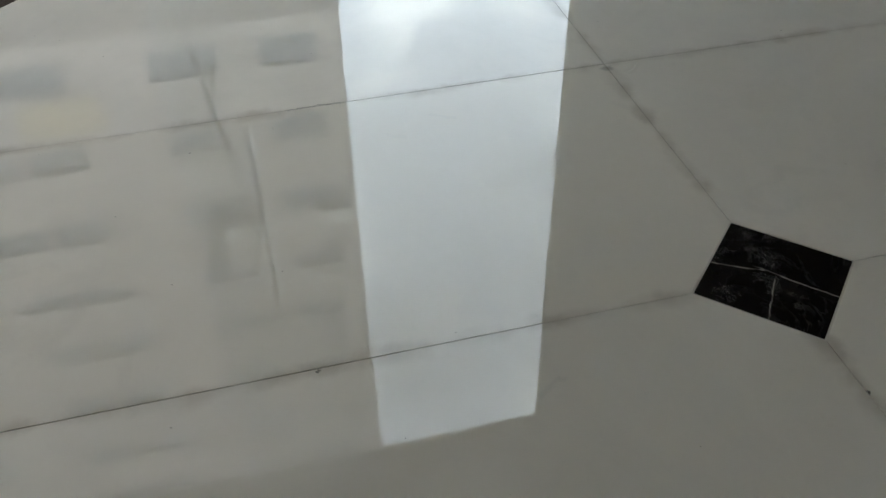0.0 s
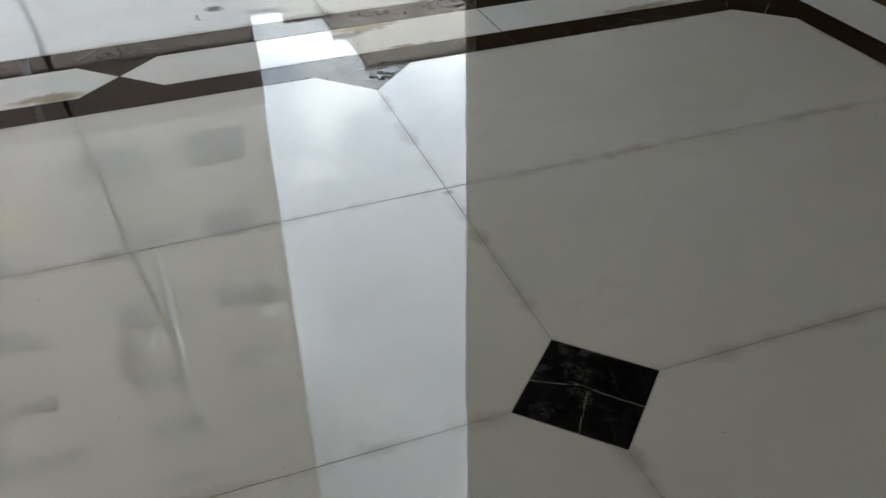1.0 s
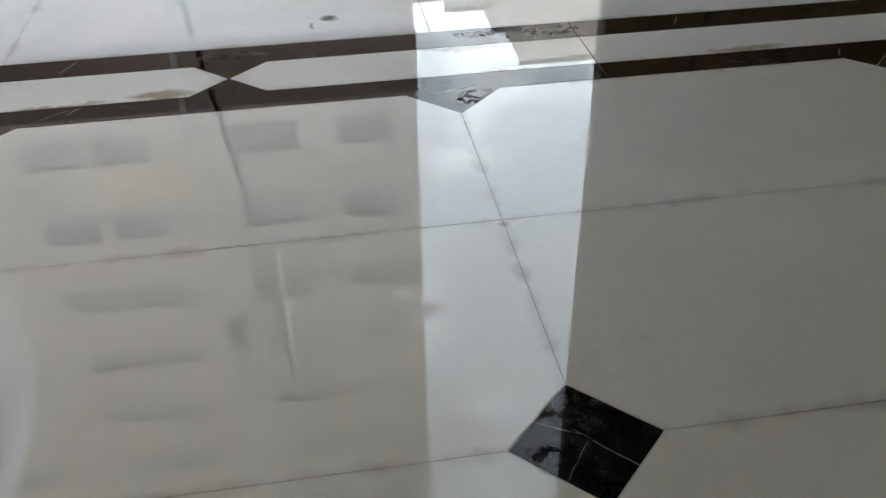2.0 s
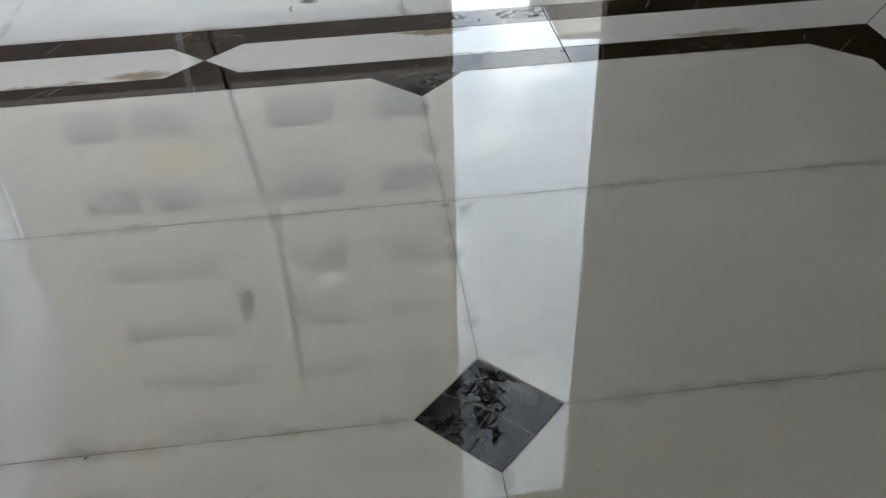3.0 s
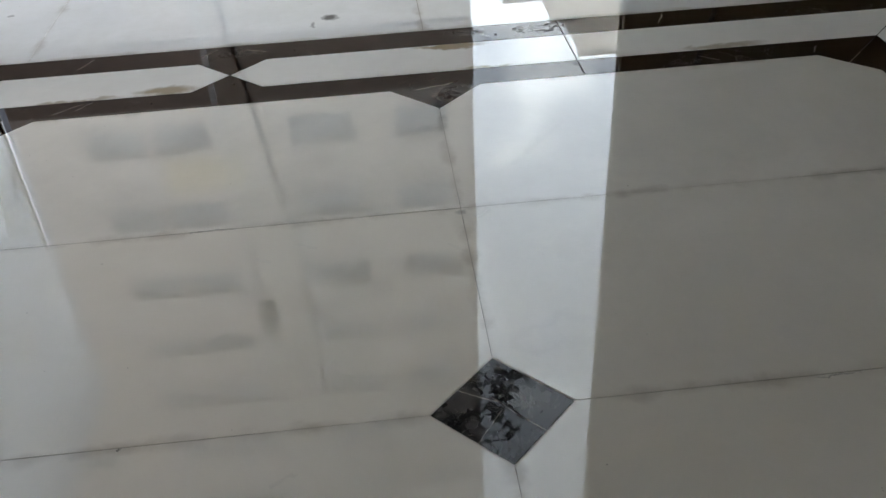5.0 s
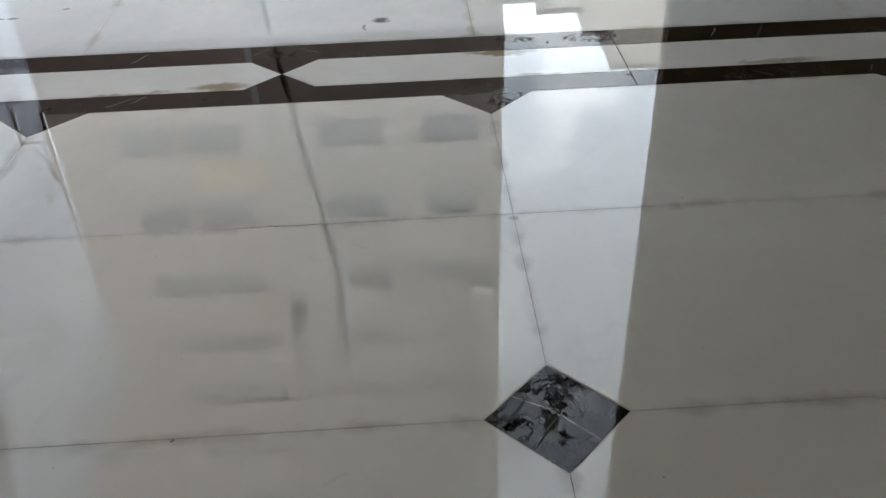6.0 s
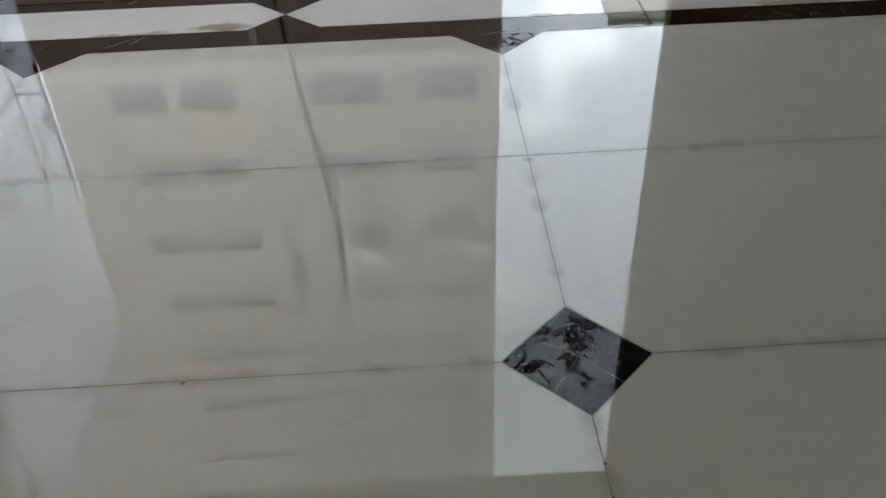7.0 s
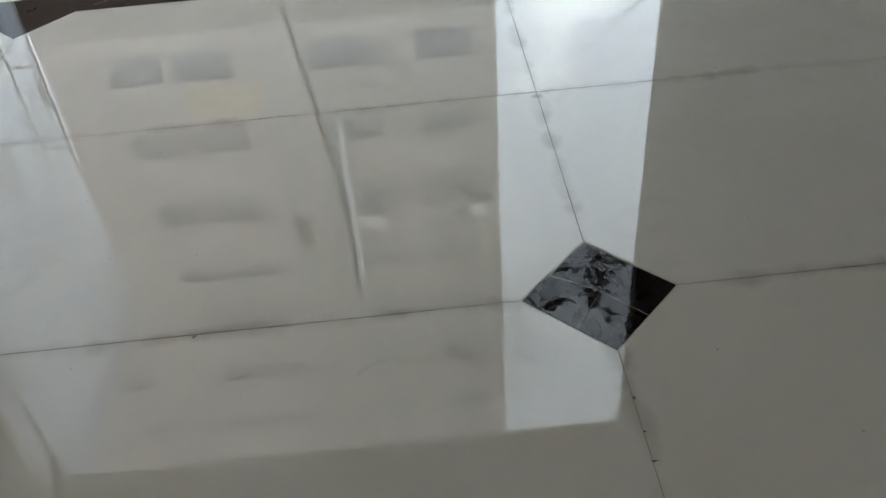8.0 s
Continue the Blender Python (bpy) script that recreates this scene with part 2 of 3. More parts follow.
    return m.mat


def plain(name, colour, rough=0.5, metal=0.0, spread=0.12, scale=8.0, bump=0.0, gloss=0.5):
    m = Nodes(name)
    p = m.world()
    big, small = m.noise(p, scale, 4), m.noise(p, scale * 9, 4)
    dark = tuple(c * (1 - spread) for c in colour)
    base = m.mix(m.span(big, 0.3, 0.7), colour, dark)
    base = m.mix(m.span(small, 0.4, 0.8, 0, 0.25), base, tuple(c * (1 - 1.6 * spread) for c in colour))
    m.set(Base_Color=base, Roughness=m.span(small, 0.3, 0.7, rough * 0.85, min(1, rough * 1.15)), Metallic=metal, Specular_IOR_Level=gloss)
    if bump:
        m.bump(small, 0.3, bump)
    return m.mat


def plaster(name, colour, streak=0.2, scale=0.5):
    """Painted outside plaster with rain streaks and patches."""
    m = Nodes(name)
    p = m.world()
    mp = m.nodes.new("ShaderNodeMapping")
    m.put(mp.inputs["Vector"], p)
    mp.inputs["Scale"].default_value = (1.0, 1.0, 0.08)
    runs = m.noise(mp.outputs[0], 1.6, 5, 0.6)
    base = m.mix(m.span(m.noise(p, scale, 4), 0.35, 0.7), colour, tuple(c * 0.86 for c in colour))
    base = m.mix(m.span(runs, 0.5, 0.75, 0, streak), base, tuple(c * 0.55 for c in colour))
    m.set(Base_Color=base, Roughness=0.85)
    m.bump(m.noise(p, 12.0, 4), 0.25, 0.01)
    return m.mat


def clear_glass(name, tint=(0.93, 0.97, 0.95)):
    m = Nodes(name)
    m.set(Base_Color=tint, Roughness=0.0, IOR=1.45, Transmission_Weight=1.0)
    return m.mat


def etched_glass(name, alpha=0.6, matt=0.6):
    """Acid-etched lines: half clear, half milky."""
    m = Nodes(name)
    clear = m.nodes.new("ShaderNodeBsdfTransparent")
    milk = m.nodes.new("ShaderNodeBsdfTranslucent")
    milk.inputs["Color"].default_value = (0.80, 0.81, 0.80, 1)
    face = m.nodes.new("ShaderNodeBsdfDiffuse")
    face.inputs["Color"].default_value = (0.7, 0.72, 0.72, 1)
    a, b = m.nodes.new("ShaderNodeMixShader"), m.nodes.new("ShaderNodeMixShader")
    a.inputs[0].default_value, b.inputs[0].default_value = matt, alpha
    for s, i, n in ((milk, 1, a), (face, 2, a), (clear, 1, b), (a, 2, b)):
        m.links.new(s.outputs[0], n.inputs[i])
    m.links.new(b.outputs[0], m.out.inputs["Surface"])
    return m.mat


SLAB, ROW = 0.508, 0.254
WHITE = white_marble("white_marble_slab", half=(SLAB / 2, ROW / 2))
# strip and surround tinted lighter and cooler to paint in daylight near the door
STRIP = white_marble("white_marble_strip", tint=(0.92, 0.91, 0.88), stains=True)
OUTER = white_marble("white_marble_surround", tint=(0.92, 0.925, 0.925), half=(SLAB / 2, 0.124))
BAND = dark_marble("dark_marble_band")
DIAMOND = dark_marble("dark_marble_diamond", "diamond")
GROUT = plain("dirty_grout", (0.46, 0.39, 0.30), 0.8, spread=0.6, scale=14)
PALE_GROUT = plain("pale_grout", (0.62, 0.58, 0.52), 0.7)
BLACK_GROUT = plain("blackened_grout", (0.03, 0.025, 0.02), 0.8, spread=0.4, scale=14)
WALL = plain("cream_wall_paint", (0.46, 0.375, 0.20), 0.6, spread=0.05, scale=2, bump=0.0005)
CEILING = plain("white_ceiling_paint", (0.62, 0.57, 0.46), 0.7, spread=0.04)
STEEL = plain("brushed_steel", (0.95, 0.95, 0.945), 0.04, 1.0, 0.03)
DARKSTEEL = plain("dull_steel", (0.16, 0.16, 0.165), 0.4, 1.0, 0.1)
GLASS = clear_glass("door_glass")
GLASS_EDGE = plain("ground_glass_edge", (0.66, 0.74, 0.71), 0.35, spread=0.05)
ETCH = etched_glass("etched_line", 0.55)
GLINT = etched_glass("milky_glint", 0.5, 0.1)
FAINT = etched_glass("faint_streak_line", 0.18)
BEIGE = plaster("beige_facade_plaster", (0.235, 0.210, 0.190), 0.25, 0.35)
PALE = plaster("pale_facade_plaster", (0.40, 0.43, 0.48), 0.15, 0.35)
FARWALL = plaster("far_facade_plaster", (0.50, 0.455, 0.40), 0.2, 0.2)
OCHRE = plaster("faded_yellow_paint", (0.27, 0.225, 0.13), 0.2, 0.6)
TRIM = plaster("facade_trim_plaster", (0.23, 0.205, 0.185), 0.3, 0.6)
# colour of the band added to dim the facade's reflection
ADDED_BAND = plaster("added_dark_brown_plaster", (0.085, 0.068, 0.056), 0.2, 0.5)
PANE = plain("dark_window_glass", (0.075, 0.090, 0.108), 0.5, spread=0.25, scale=0.6, gloss=0.08)
# lighter tone for the side building's panes, for less contrast
SIDEPANE = plain("lighter_window_glass", (0.20, 0.22, 0.25), 0.4, spread=0.2, scale=0.6, gloss=0.08)
FRAME = plain("aluminium_window_frame", (0.15, 0.15, 0.15), 0.5, 0.3)
ACWHITE = plain("white_enamel", (0.36, 0.345, 0.31), 0.4, spread=0.05)
ACGREY = plain("grey_grille", (0.48, 0.47, 0.45), 0.5)
# dark colour that paints in unlit rooms; also the roof tank's own tone
ROOM_TANK_DARK = plain("unlit_room_and_tank_dark", (0.09, 0.09, 0.095), 0.6)
GROUND = plain("asphalt", (0.10, 0.098, 0.095), 0.9, spread=0.3, scale=1.5, bump=0.003)
CONCRETE = plain("concrete", (0.32, 0.31, 0.29), 0.85, spread=0.2, scale=2, bump=0.002)
ROD = plain("satin_rod_steel", (0.72, 0.72, 0.70), 0.2, 1.0, 0.1)
POLE = plain("weathered_dark_pipe", (0.13, 0.125, 0.12), 0.6, spread=0.3, scale=20)


# ---- building tools ----
def part(name, bm, material, parent=None, label=""):
    mesh = bpy.data.meshes.new(name)
    bm.to_mesh(mesh)
    bm.free()
    mesh.materials.append(material)
    ob = new(name, mesh)
    if parent:
        ob.parent = parent
    if label:
        ob["label"] = label
    return ob


def shared(name, mesh, parent, place):
    ob = new(name, mesh)
    ob.parent = parent
    ob.location = place
    return ob


def box(bm, x0, x1, y0, y1, z0, z1):
    v = [bm.verts.new((x, y, z)) for z in (z0, z1) for x, y in ((x0, y0), (x1, y0), (x1, y1), (x0, y1))]
    for f in ((3, 2, 1, 0), (4, 5, 6, 7), (0, 1, 5, 4), (1, 2, 6, 5), (2, 3, 7, 6), (3, 0, 4, 7)):
        bm.faces.new([v[i] for i in f])
    return bm


def boxes(*rows):
    bm = bmesh.new()
    for r in rows:
        box(bm, *r)
    return bm


def soft(bm, width, steps=2):
    bmesh.ops.bevel(bm, geom=list(bm.edges), offset=width, segments=steps, affect="EDGES", profile=0.7)
    return bm


def rod(bm, a, b, radius, sides=12):
    a, b = Vector(a), Vector(b)
    turn = (b - a).to_track_quat("Z", "Y").to_matrix().to_4x4()
    bmesh.ops.create_cone(bm, cap_ends=True, segments=sides, radius1=radius, radius2=radius, depth=(b - a).length,
                          matrix=Matrix.Translation((a + b) / 2) @ turn)
    return bm


def inset(poly, d):
    """The polygon (anticlockwise) drawn in by d on every side."""
    done, n = [], len(poly)
    for i in range(n):
        p0, p1, p2 = (Vector(poly[j % n]) for j in (i - 1, i, i + 1))
        e0, e1 = (p1 - p0).normalized(), (p2 - p1).normalized()
        n0, n1 = Vector((-e0.y, e0.x)), Vector((-e1.y, e1.x))
        k = 1 + n0.dot(n1)
        done.append(tuple(p1 + (n0 + n1) * (d / max(k, 0.25))))
    return done


def slab_mesh(bm, poly, top=0.0, thick=0.018, gap=0.0003, arris=0.00025):
    """A stone piece with fine eased edges, drawn in by half the joint."""
    area = sum(a[0] * b[1] - b[0] * a[1] for a, b in zip(poly, poly[1:] + poly[:1]))
    poly = list(poly) if area > 0 else list(reversed(poly))
    outer, inner = inset(poly, gap), inset(poly, gap + arris)
    rings = [[bm.verts.new((x, y, z)) for x, y in pts] for pts, z in ((outer, top - thick), (outer, top - arris * 0.7), (inner, top))]
    n = len(poly)
    for low, high in zip(rings, rings[1:]):
        for i in range(n):
            bm.faces.new((low[i], low[(i + 1) % n], high[(i + 1) % n], high[i]))
    bm.faces.new(rings[-1])
    bm.faces.new(list(reversed(rings[0])))
    return bm


# ---- room ----
GLASS_Y, OUT_Y = 1.42, 1.60
JAMB_R, JAMB_L, LINTEL = 0.533, -1.557, 2.238
ROOM_L, ROOM_R, ROOM_B, ROOM_H = -3.4, 2.8, -3.2, 3.0
IN_Y = OUT_Y - 0.05

tagged(part("wall_front", boxes((ROOM_L - 0.2, JAMB_L, IN_Y, OUT_Y, -0.02, ROOM_H), (JAMB_R, ROOM_R + 0.2, IN_Y, OUT_Y, -0.02, ROOM_H),
                                (JAMB_L, JAMB_R, IN_Y, OUT_Y, LINTEL, ROOM_H)), WALL), "cream painted wall with a wide glazed doorway", "wall", kind="structure")
tagged(part("wall_back", boxes((ROOM_L - 0.2, ROOM_R + 0.2, ROOM_B - 0.2, ROOM_B, -0.02, ROOM_H)), WALL), "plain cream painted wall behind the lobby", "wall", kind="structure")
tagged(part("wall_left", boxes((ROOM_L - 0.2, ROOM_L, ROOM_B, IN_Y, -0.02, ROOM_H)), WALL), "plain cream painted side wall", "wall", kind="structure")
tagged(part("wall_right", boxes((ROOM_R, ROOM_R + 0.2, ROOM_B, IN_Y, -0.02, ROOM_H)), WALL), "plain cream painted side wall", "wall", kind="structure")
tagged(part("ceiling", boxes((ROOM_L - 0.2, ROOM_R + 0.2, ROOM_B - 0.2, OUT_Y, ROOM_H + 0.002, ROOM_H + 0.2)), CEILING), "plain white painted ceiling", "ceiling", kind="structure")

# ---- glass doors ----
GLASS_T = 0.012
LEAF_W, LEAF_Z0 = 0.915, 0.012


def glass_sheet(name, x0, x1, z0, z1, parent, label):
    """A glass sheet with ground edges, in the plane y = 0."""
    bm = boxes((x0, x1, -GLASS_T / 2, GLASS_T / 2, z0, z1))
    ob = part(name, bm, GLASS, parent, label)
    ob.data.materials.append(GLASS_EDGE)
    for f in ob.data.polygons:
        f.material_index = 0 if abs(f.normal.y) > 0.5 else 1
    ob.visible_shadow = False
    return ob


def pull_handle(x, z0, z1, parent):
    """A pair of long round bars, one on either side of the sheet, on two through-fixings."""
    root = part("pull_handle", boxes((x - 0.016, x + 0.016, -0.010, -0.0061, z0 + 0.09, z0 + 0.122)), STEEL, parent, "polished steel pull handle in a pair")
    for y in (-0.05, 0.05):
        bm = rod(bmesh.new(), (x, y, z0), (x, y, z1), 0.0095, 24)
        part("bar", bm, STEEL, root)
    for z in (z0 + 0.106, z1 - 0.106):
        part("standoff", rod(bmesh.new(), (x, -0.05, z), (x, 0.05, z), 0.006, 14), DARKSTEEL, root)


def glass_leaf(name, label, handle_x, z0, z1, lock_x, hinge_x, leaf_top):
    """A frameless leaf; its hinge edge at x = 0, its free edge at x = LEAF_W."""
    root = new(name)
    tagged(root, label, "glass door", kind="structure")
    glass_sheet("glass_leaf", 0, LEAF_W, LEAF_Z0, leaf_top, root, "clear toughened glass with ground edges")
    # pale strip added to imitate the bright glint of the leaf's edge
    part("edge_glint", boxes((LEAF_W + 0.0005, LEAF_W + 0.015, -0.001, 0.001, LEAF_Z0, leaf_top - 0.05)), GLINT, root, "added milky strip for the glint along the glass edge")
    pull_handle(handle_x, z0, z1, root)
    lock = part("lock", soft(boxes((lock_x - 0.021, lock_x + 0.021, -0.024, 0.024, 1.03, 1.112)), 0.008, 3), DARKSTEEL, root, "dull steel lock case clamped on the glass edge")
    part("keyhole", rod(bmesh.new(), (lock_x, -0.030, 1.07), (lock_x, -0.0235, 1.07), 0.011, 18), STEEL, lock)
    for z in (leaf_top - 0.045, LEAF_Z0 + 0.004):
        part("patch_fitting", soft(boxes((hinge_x - 0.01, hinge_x + 0.055, -0.02, 0.02, z, z + 0.045)), 0.003), STEEL, root, "brushed steel patch fitting")
    return root


closed = glass_leaf("door_1", "closed frameless glass door leaf with an etched ornament", LEAF_W - 0.137, 0.792, 1.340, LEAF_W - 0.019, 0.01, 2.2)
closed.matrix_world = pose(0.488, GLASS_Y, 0, 0, 0, 180)
opened = glass_leaf("door_2", "frameless glass door leaf standing open outwards", 0.815, 0.82, 1.345, LEAF_W - 0.019, 0.01, 2.03)
part("hinge_block", soft(boxes((0.004, 0.036, 0.018, 0.052, 1.925, 2.02)), 0.007, 3), DARKSTEEL, opened, "dull steel hinge block at the top corner")
opened.matrix_world = pose(-1.349, GLASS_Y - 0.02, 0, 0, 0, 88)


def hexagon(cx, cz, r):
    return [(cx + r * math.cos(radians(60 * i)), cz + r * math.sin(radians(60 * i))) for i in range(6)]


def ring(bm, cx, cz, r, width, y0, y1):
    a, b = hexagon(cx, cz, r), hexagon(cx, cz, r - width)
    va = [[bm.verts.new((x, y, z)) for x, z in pts] for pts, y in ((a, y0), (b, y0), (a, y1), (b, y1))]
    for i in range(6):
        j = (i + 1) % 6
        bm.faces.new((va[0][i], va[0][j], va[1][j], va[1][i]))
        bm.faces.new((va[2][i], va[3][i], va[3][j], va[2][j]))
        bm.faces.new((va[0][i], va[2][i], va[2][j], va[0][j]))
        bm.faces.new((va[1][i], va[1][j], va[3][j], va[3][i]))


def etched_ornament(parent):
    """Six interlaced hexagon petals round a small middle one, each with an outer and an inner line, and a slanting
    streak.
    """
    cx, cz, reach = 0.458, 1.563, 0.155
    places = [(cx + reach * math.cos(radians(60 * i)), cz + reach * math.sin(radians(60 * i)), 0.098, 0.050) for i in range(6)]
    for k, (x, z, wide, narrow) in enumerate(places + [(cx, cz, 0.056, 0.028)]):
        bm = bmesh.new()
        y = 0.0062 + 0.0008 * k
        ring(bm, x, z, wide, 0.010, y, y + 0.0005)
        ring(bm, x, z, narrow, 0.010, y, y + 0.0005)
        part("etched_petal", bm, ETCH, parent, "etched double hexagon line on the glass")
    # double line added for a far slanting streak, apart from the etching
    bm = bmesh.new()
    for off in (0.0, 0.026):
        (xa, za), (xb, zb) = (0.305, 1.368 + off), (0.020, 1.268 + off)
        v = [bm.verts.new((x, y, z)) for y in (0.0062, 0.0068) for x, z in ((xa, za), (xb, zb), (xb, zb + 0.012), (xa, za + 0.012))]
        for f in ((0, 1, 2, 3), (7, 6, 5, 4), (0, 4, 5, 1), (1, 5, 6, 2), (2, 6, 7, 3), (3, 7, 4, 0)):
            bm.faces.new([v[i] for i in f])
    part("slant_streak", bm, FAINT, parent, "faint slanting double line added for a far streak")


etched_ornament(closed)

# ---- outside, near ----
def leaning_pole():
    bm = rod(bmesh.new(), (-0.475, 1.72, 0.0), (-0.312, 1.74, 1.33), 0.0075, 14)
    tagged(part("pole", bm, POLE), "thin dark pipe standing aslant outside the glass door", "pole")


def leaning_stick():
    bm = rod(bmesh.new(), (0.587, 1.07, 0.0), (0.475, 1.09, 0.61), 0.0045, 14)
    tagged(part("stick", bm, ROD), "thin satin steel rod standing aslant on the marble floor", "stick")


leaning_pole()
leaning_stick()

tagged(part("ground", boxes((-400, 400, 3.2, 900, -0.35, -0.17), (-400, 400, OUT_Y, 3.2, -0.35, -0.17)), GROUND), "grey asphalt forecourt and street", "ground", kind="structure")
tagged(part("pavement", boxes((-3.2, 2.6, OUT_Y, 3.1, -0.17, -0.012)), CONCRETE), "concrete landing before the door", "pavement", kind="structure")


# ---- buildings ----
def window(parent, x0, x1, z0, z1, y, facing="y", glass=None):
    """A sliding window set back in its opening: frame with a mid stile, panes, sill and sunshade."""
    def b(u0, u1, d0, d1, h0, h1):
        return (u0, u1, y + d0, y + d1, h0, h1) if facing == "y" else (y - d1, y - d0, u0, u1, h0, h1)
    f, mid = 0.06, (x0 + x1) / 2
    root = part("window", boxes(b(x0, x1, 0.16, 0.24, z0, z0 + f), b(x0, x1, 0.16, 0.24, z1 - f, z1), b(x0, x0 + f, 0.16, 0.24, z0 + f, z1 - f),
                                b(x1 - f, x1, 0.16, 0.24, z0 + f, z1 - f), b(mid - f / 2, mid + f / 2, 0.16, 0.24, z0 + f, z1 - f)), FRAME, parent)
    for u0, u1 in ((x0 + f, mid - f / 2), (mid + f / 2, x1 - f)):
        part("pane", boxes(b(u0, u1, 0.19, 0.21, z0 + f, z1 - f)), glass or PANE, root)
    part("sill", boxes(b(x0 - 0.03, x1 + 0.03, -0.02, 0.15, z0 - 0.06, z0)), TRIM, root)
    return root


def pierced(spans, x0, x1, z0, z1, y0, y1, facing="y"):
    """A wall between x0..x1 and z0..z1 with openings [(xa, xb, za, zb)] that stand in rows."""
    bm = bmesh.new()
    def put(u0, u1, h0, h1):
        box(bm, *((u0, u1, y0, y1, h0, h1) if facing == "y" else (y0, y1, u0, u1, h0, h1)))
    rows = sorted({(s[2], s[3]) for s in spans})
    z = z0
    for za, zb in rows:
        put(x0, x1, z, za)
        x = x0
        for xa, xb, _, _ in sorted(s for s in spans if s[2] == za):
            put(x, xa, za, zb)
            x = xb
        put(x, x1, za, zb)
        z = zb
    put(x0, x1, z, z1)
    return bm


def ac_unit(x, y, z):
    """The outdoor unit of an air conditioner on two brackets."""
    root = part("air_conditioner", soft(boxes((x - 0.52, x + 0.52, y - 0.42, y - 0.08, z - 0.36, z + 0.36)), 0.03), ACWHITE)
    tagged(root, "white outdoor air conditioner unit on a beige facade", "air conditioner", "outdoor units on the facade")
    bm = bmesh.new()
    bmesh.ops.create_cone(bm, cap_ends=True, segments=24, radius1=0.25, radius2=0.25, depth=0.02, matrix=Matrix.Translation((x - 0.12, y - 0.425, z)) @ pose(0, 0, 0, 90))
    part("fan_grille", bm, ACGREY, root)
    for dx in (-0.3, 0.3):
        part("bracket", boxes((x + dx - 0.02, x + dx + 0.02, y - 0.4, y + 0.0, z - 0.37, z - 0.331)), DARKSTEEL, root)


def main_building():
    y, top, left, right = 28.0, 38.6, -22.0, 3.22
    root = new("apartment_building")
    tagged(root, "tall beige plastered apartment building with rows of sliding windows", "building")
    columns = ((-15.1, -13.2), (-10.45, -8.55), (-8.15, -6.15), (-3.4, -1.05), (0.35, 2.35))
    spans = []
    for za, zb in ((14.05, 15.2), (17.3, 18.35), (20.6, 21.65), (23.95, 24.75), (26.8, 27.85), (30.1, 31.1), (33.7, 34.6), (36.9, 37.7)):
        for xa, xb in columns:
            spans.append((xa, xb, za, zb))
    part("wall", pierced(spans, left, right, -0.17, top, y, y + 0.35), BEIGE, root)
    # added dark strip, so the floor's inlaid bands mirror a dimmer facade
    part("added_dark_band", boxes((left - 0.05, right + 0.05, y - 0.08, y - 0.001, 11.0, 13.3)), ADDED_BAND, root, "added dark brown band that dims the facade's reflection in the floor")
    part("side_wall", boxes((left, left + 0.35, y + 0.35, y + 14, -0.17, top), (right - 0.35, right, y + 0.35, y + 14, -0.17, top), (left + 0.35, right - 0.35, y + 13.6, y + 14, -0.17, top)), BEIGE, root)
    # solid dark block: the rooms' lack of light is put into its colour
    part("core", boxes((left + 0.36, right - 0.36, y + 0.9, y + 13.5, -0.17, top - 0.6)), ROOM_TANK_DARK, root, "solid dark block standing for unlit rooms behind the windows")
    part("roof", boxes((left - 0.2, right + 0.2, y - 0.2, y + 14.2, top, top + 0.3)), TRIM, root)
    part("painted_panel", boxes((-8.0, -5.2, y - 0.03, y - 0.001, 15.4, 16.75)), OCHRE, root, "faded yellow painted panel between the storeys")
    for s in spans:
        window(root, *s, y)
    for x, z in ((2.45, 21.98), (-1.87, 22.0)):
        ac_unit(x, y - 0.002, z)


def side_building():
    x, y0, y1, top = -10.05, 5.0, 22.0, 20.1
    root = new("side_building")
    tagged(root, "pale grey-white building with small windows beside the court", "building")
    spans = []
    for k in range(6):
        z = 2.0 + 3.1 * k
        for ya in (6.6, 10.2, 13.8, 17.6, 20.0):
            spans.append((ya, ya + 1.3, z, z + 1.25))
    part("wall", pierced(spans, y0, y1, -0.17, top, x - 0.35, x, "x"), PALE, root)
    part("side_wall", boxes((x - 9, x - 0.35, y1 - 0.35, y1, -0.17, top), (x - 9, x - 0.35, y0, y0 + 0.35, -0.17, top), (x - 9, x - 8.65, y0 + 0.35, y1 - 0.35, -0.17, top)), PALE, root)
    # room darkness painted as one solid block, as in the tall building
    part("core", boxes((x - 8.6, x - 0.9, y0 + 0.36, y1 - 0.36, -0.17, top - 0.5)), ROOM_TANK_DARK, root, "solid dark block standing for unlit rooms behind the windows")
    part("roof", boxes((x - 9, x, y0, y1, top, top + 0.06)), PALE, root)
    for s in spans:
        window(root, *s, x, "x", SIDEPANE)


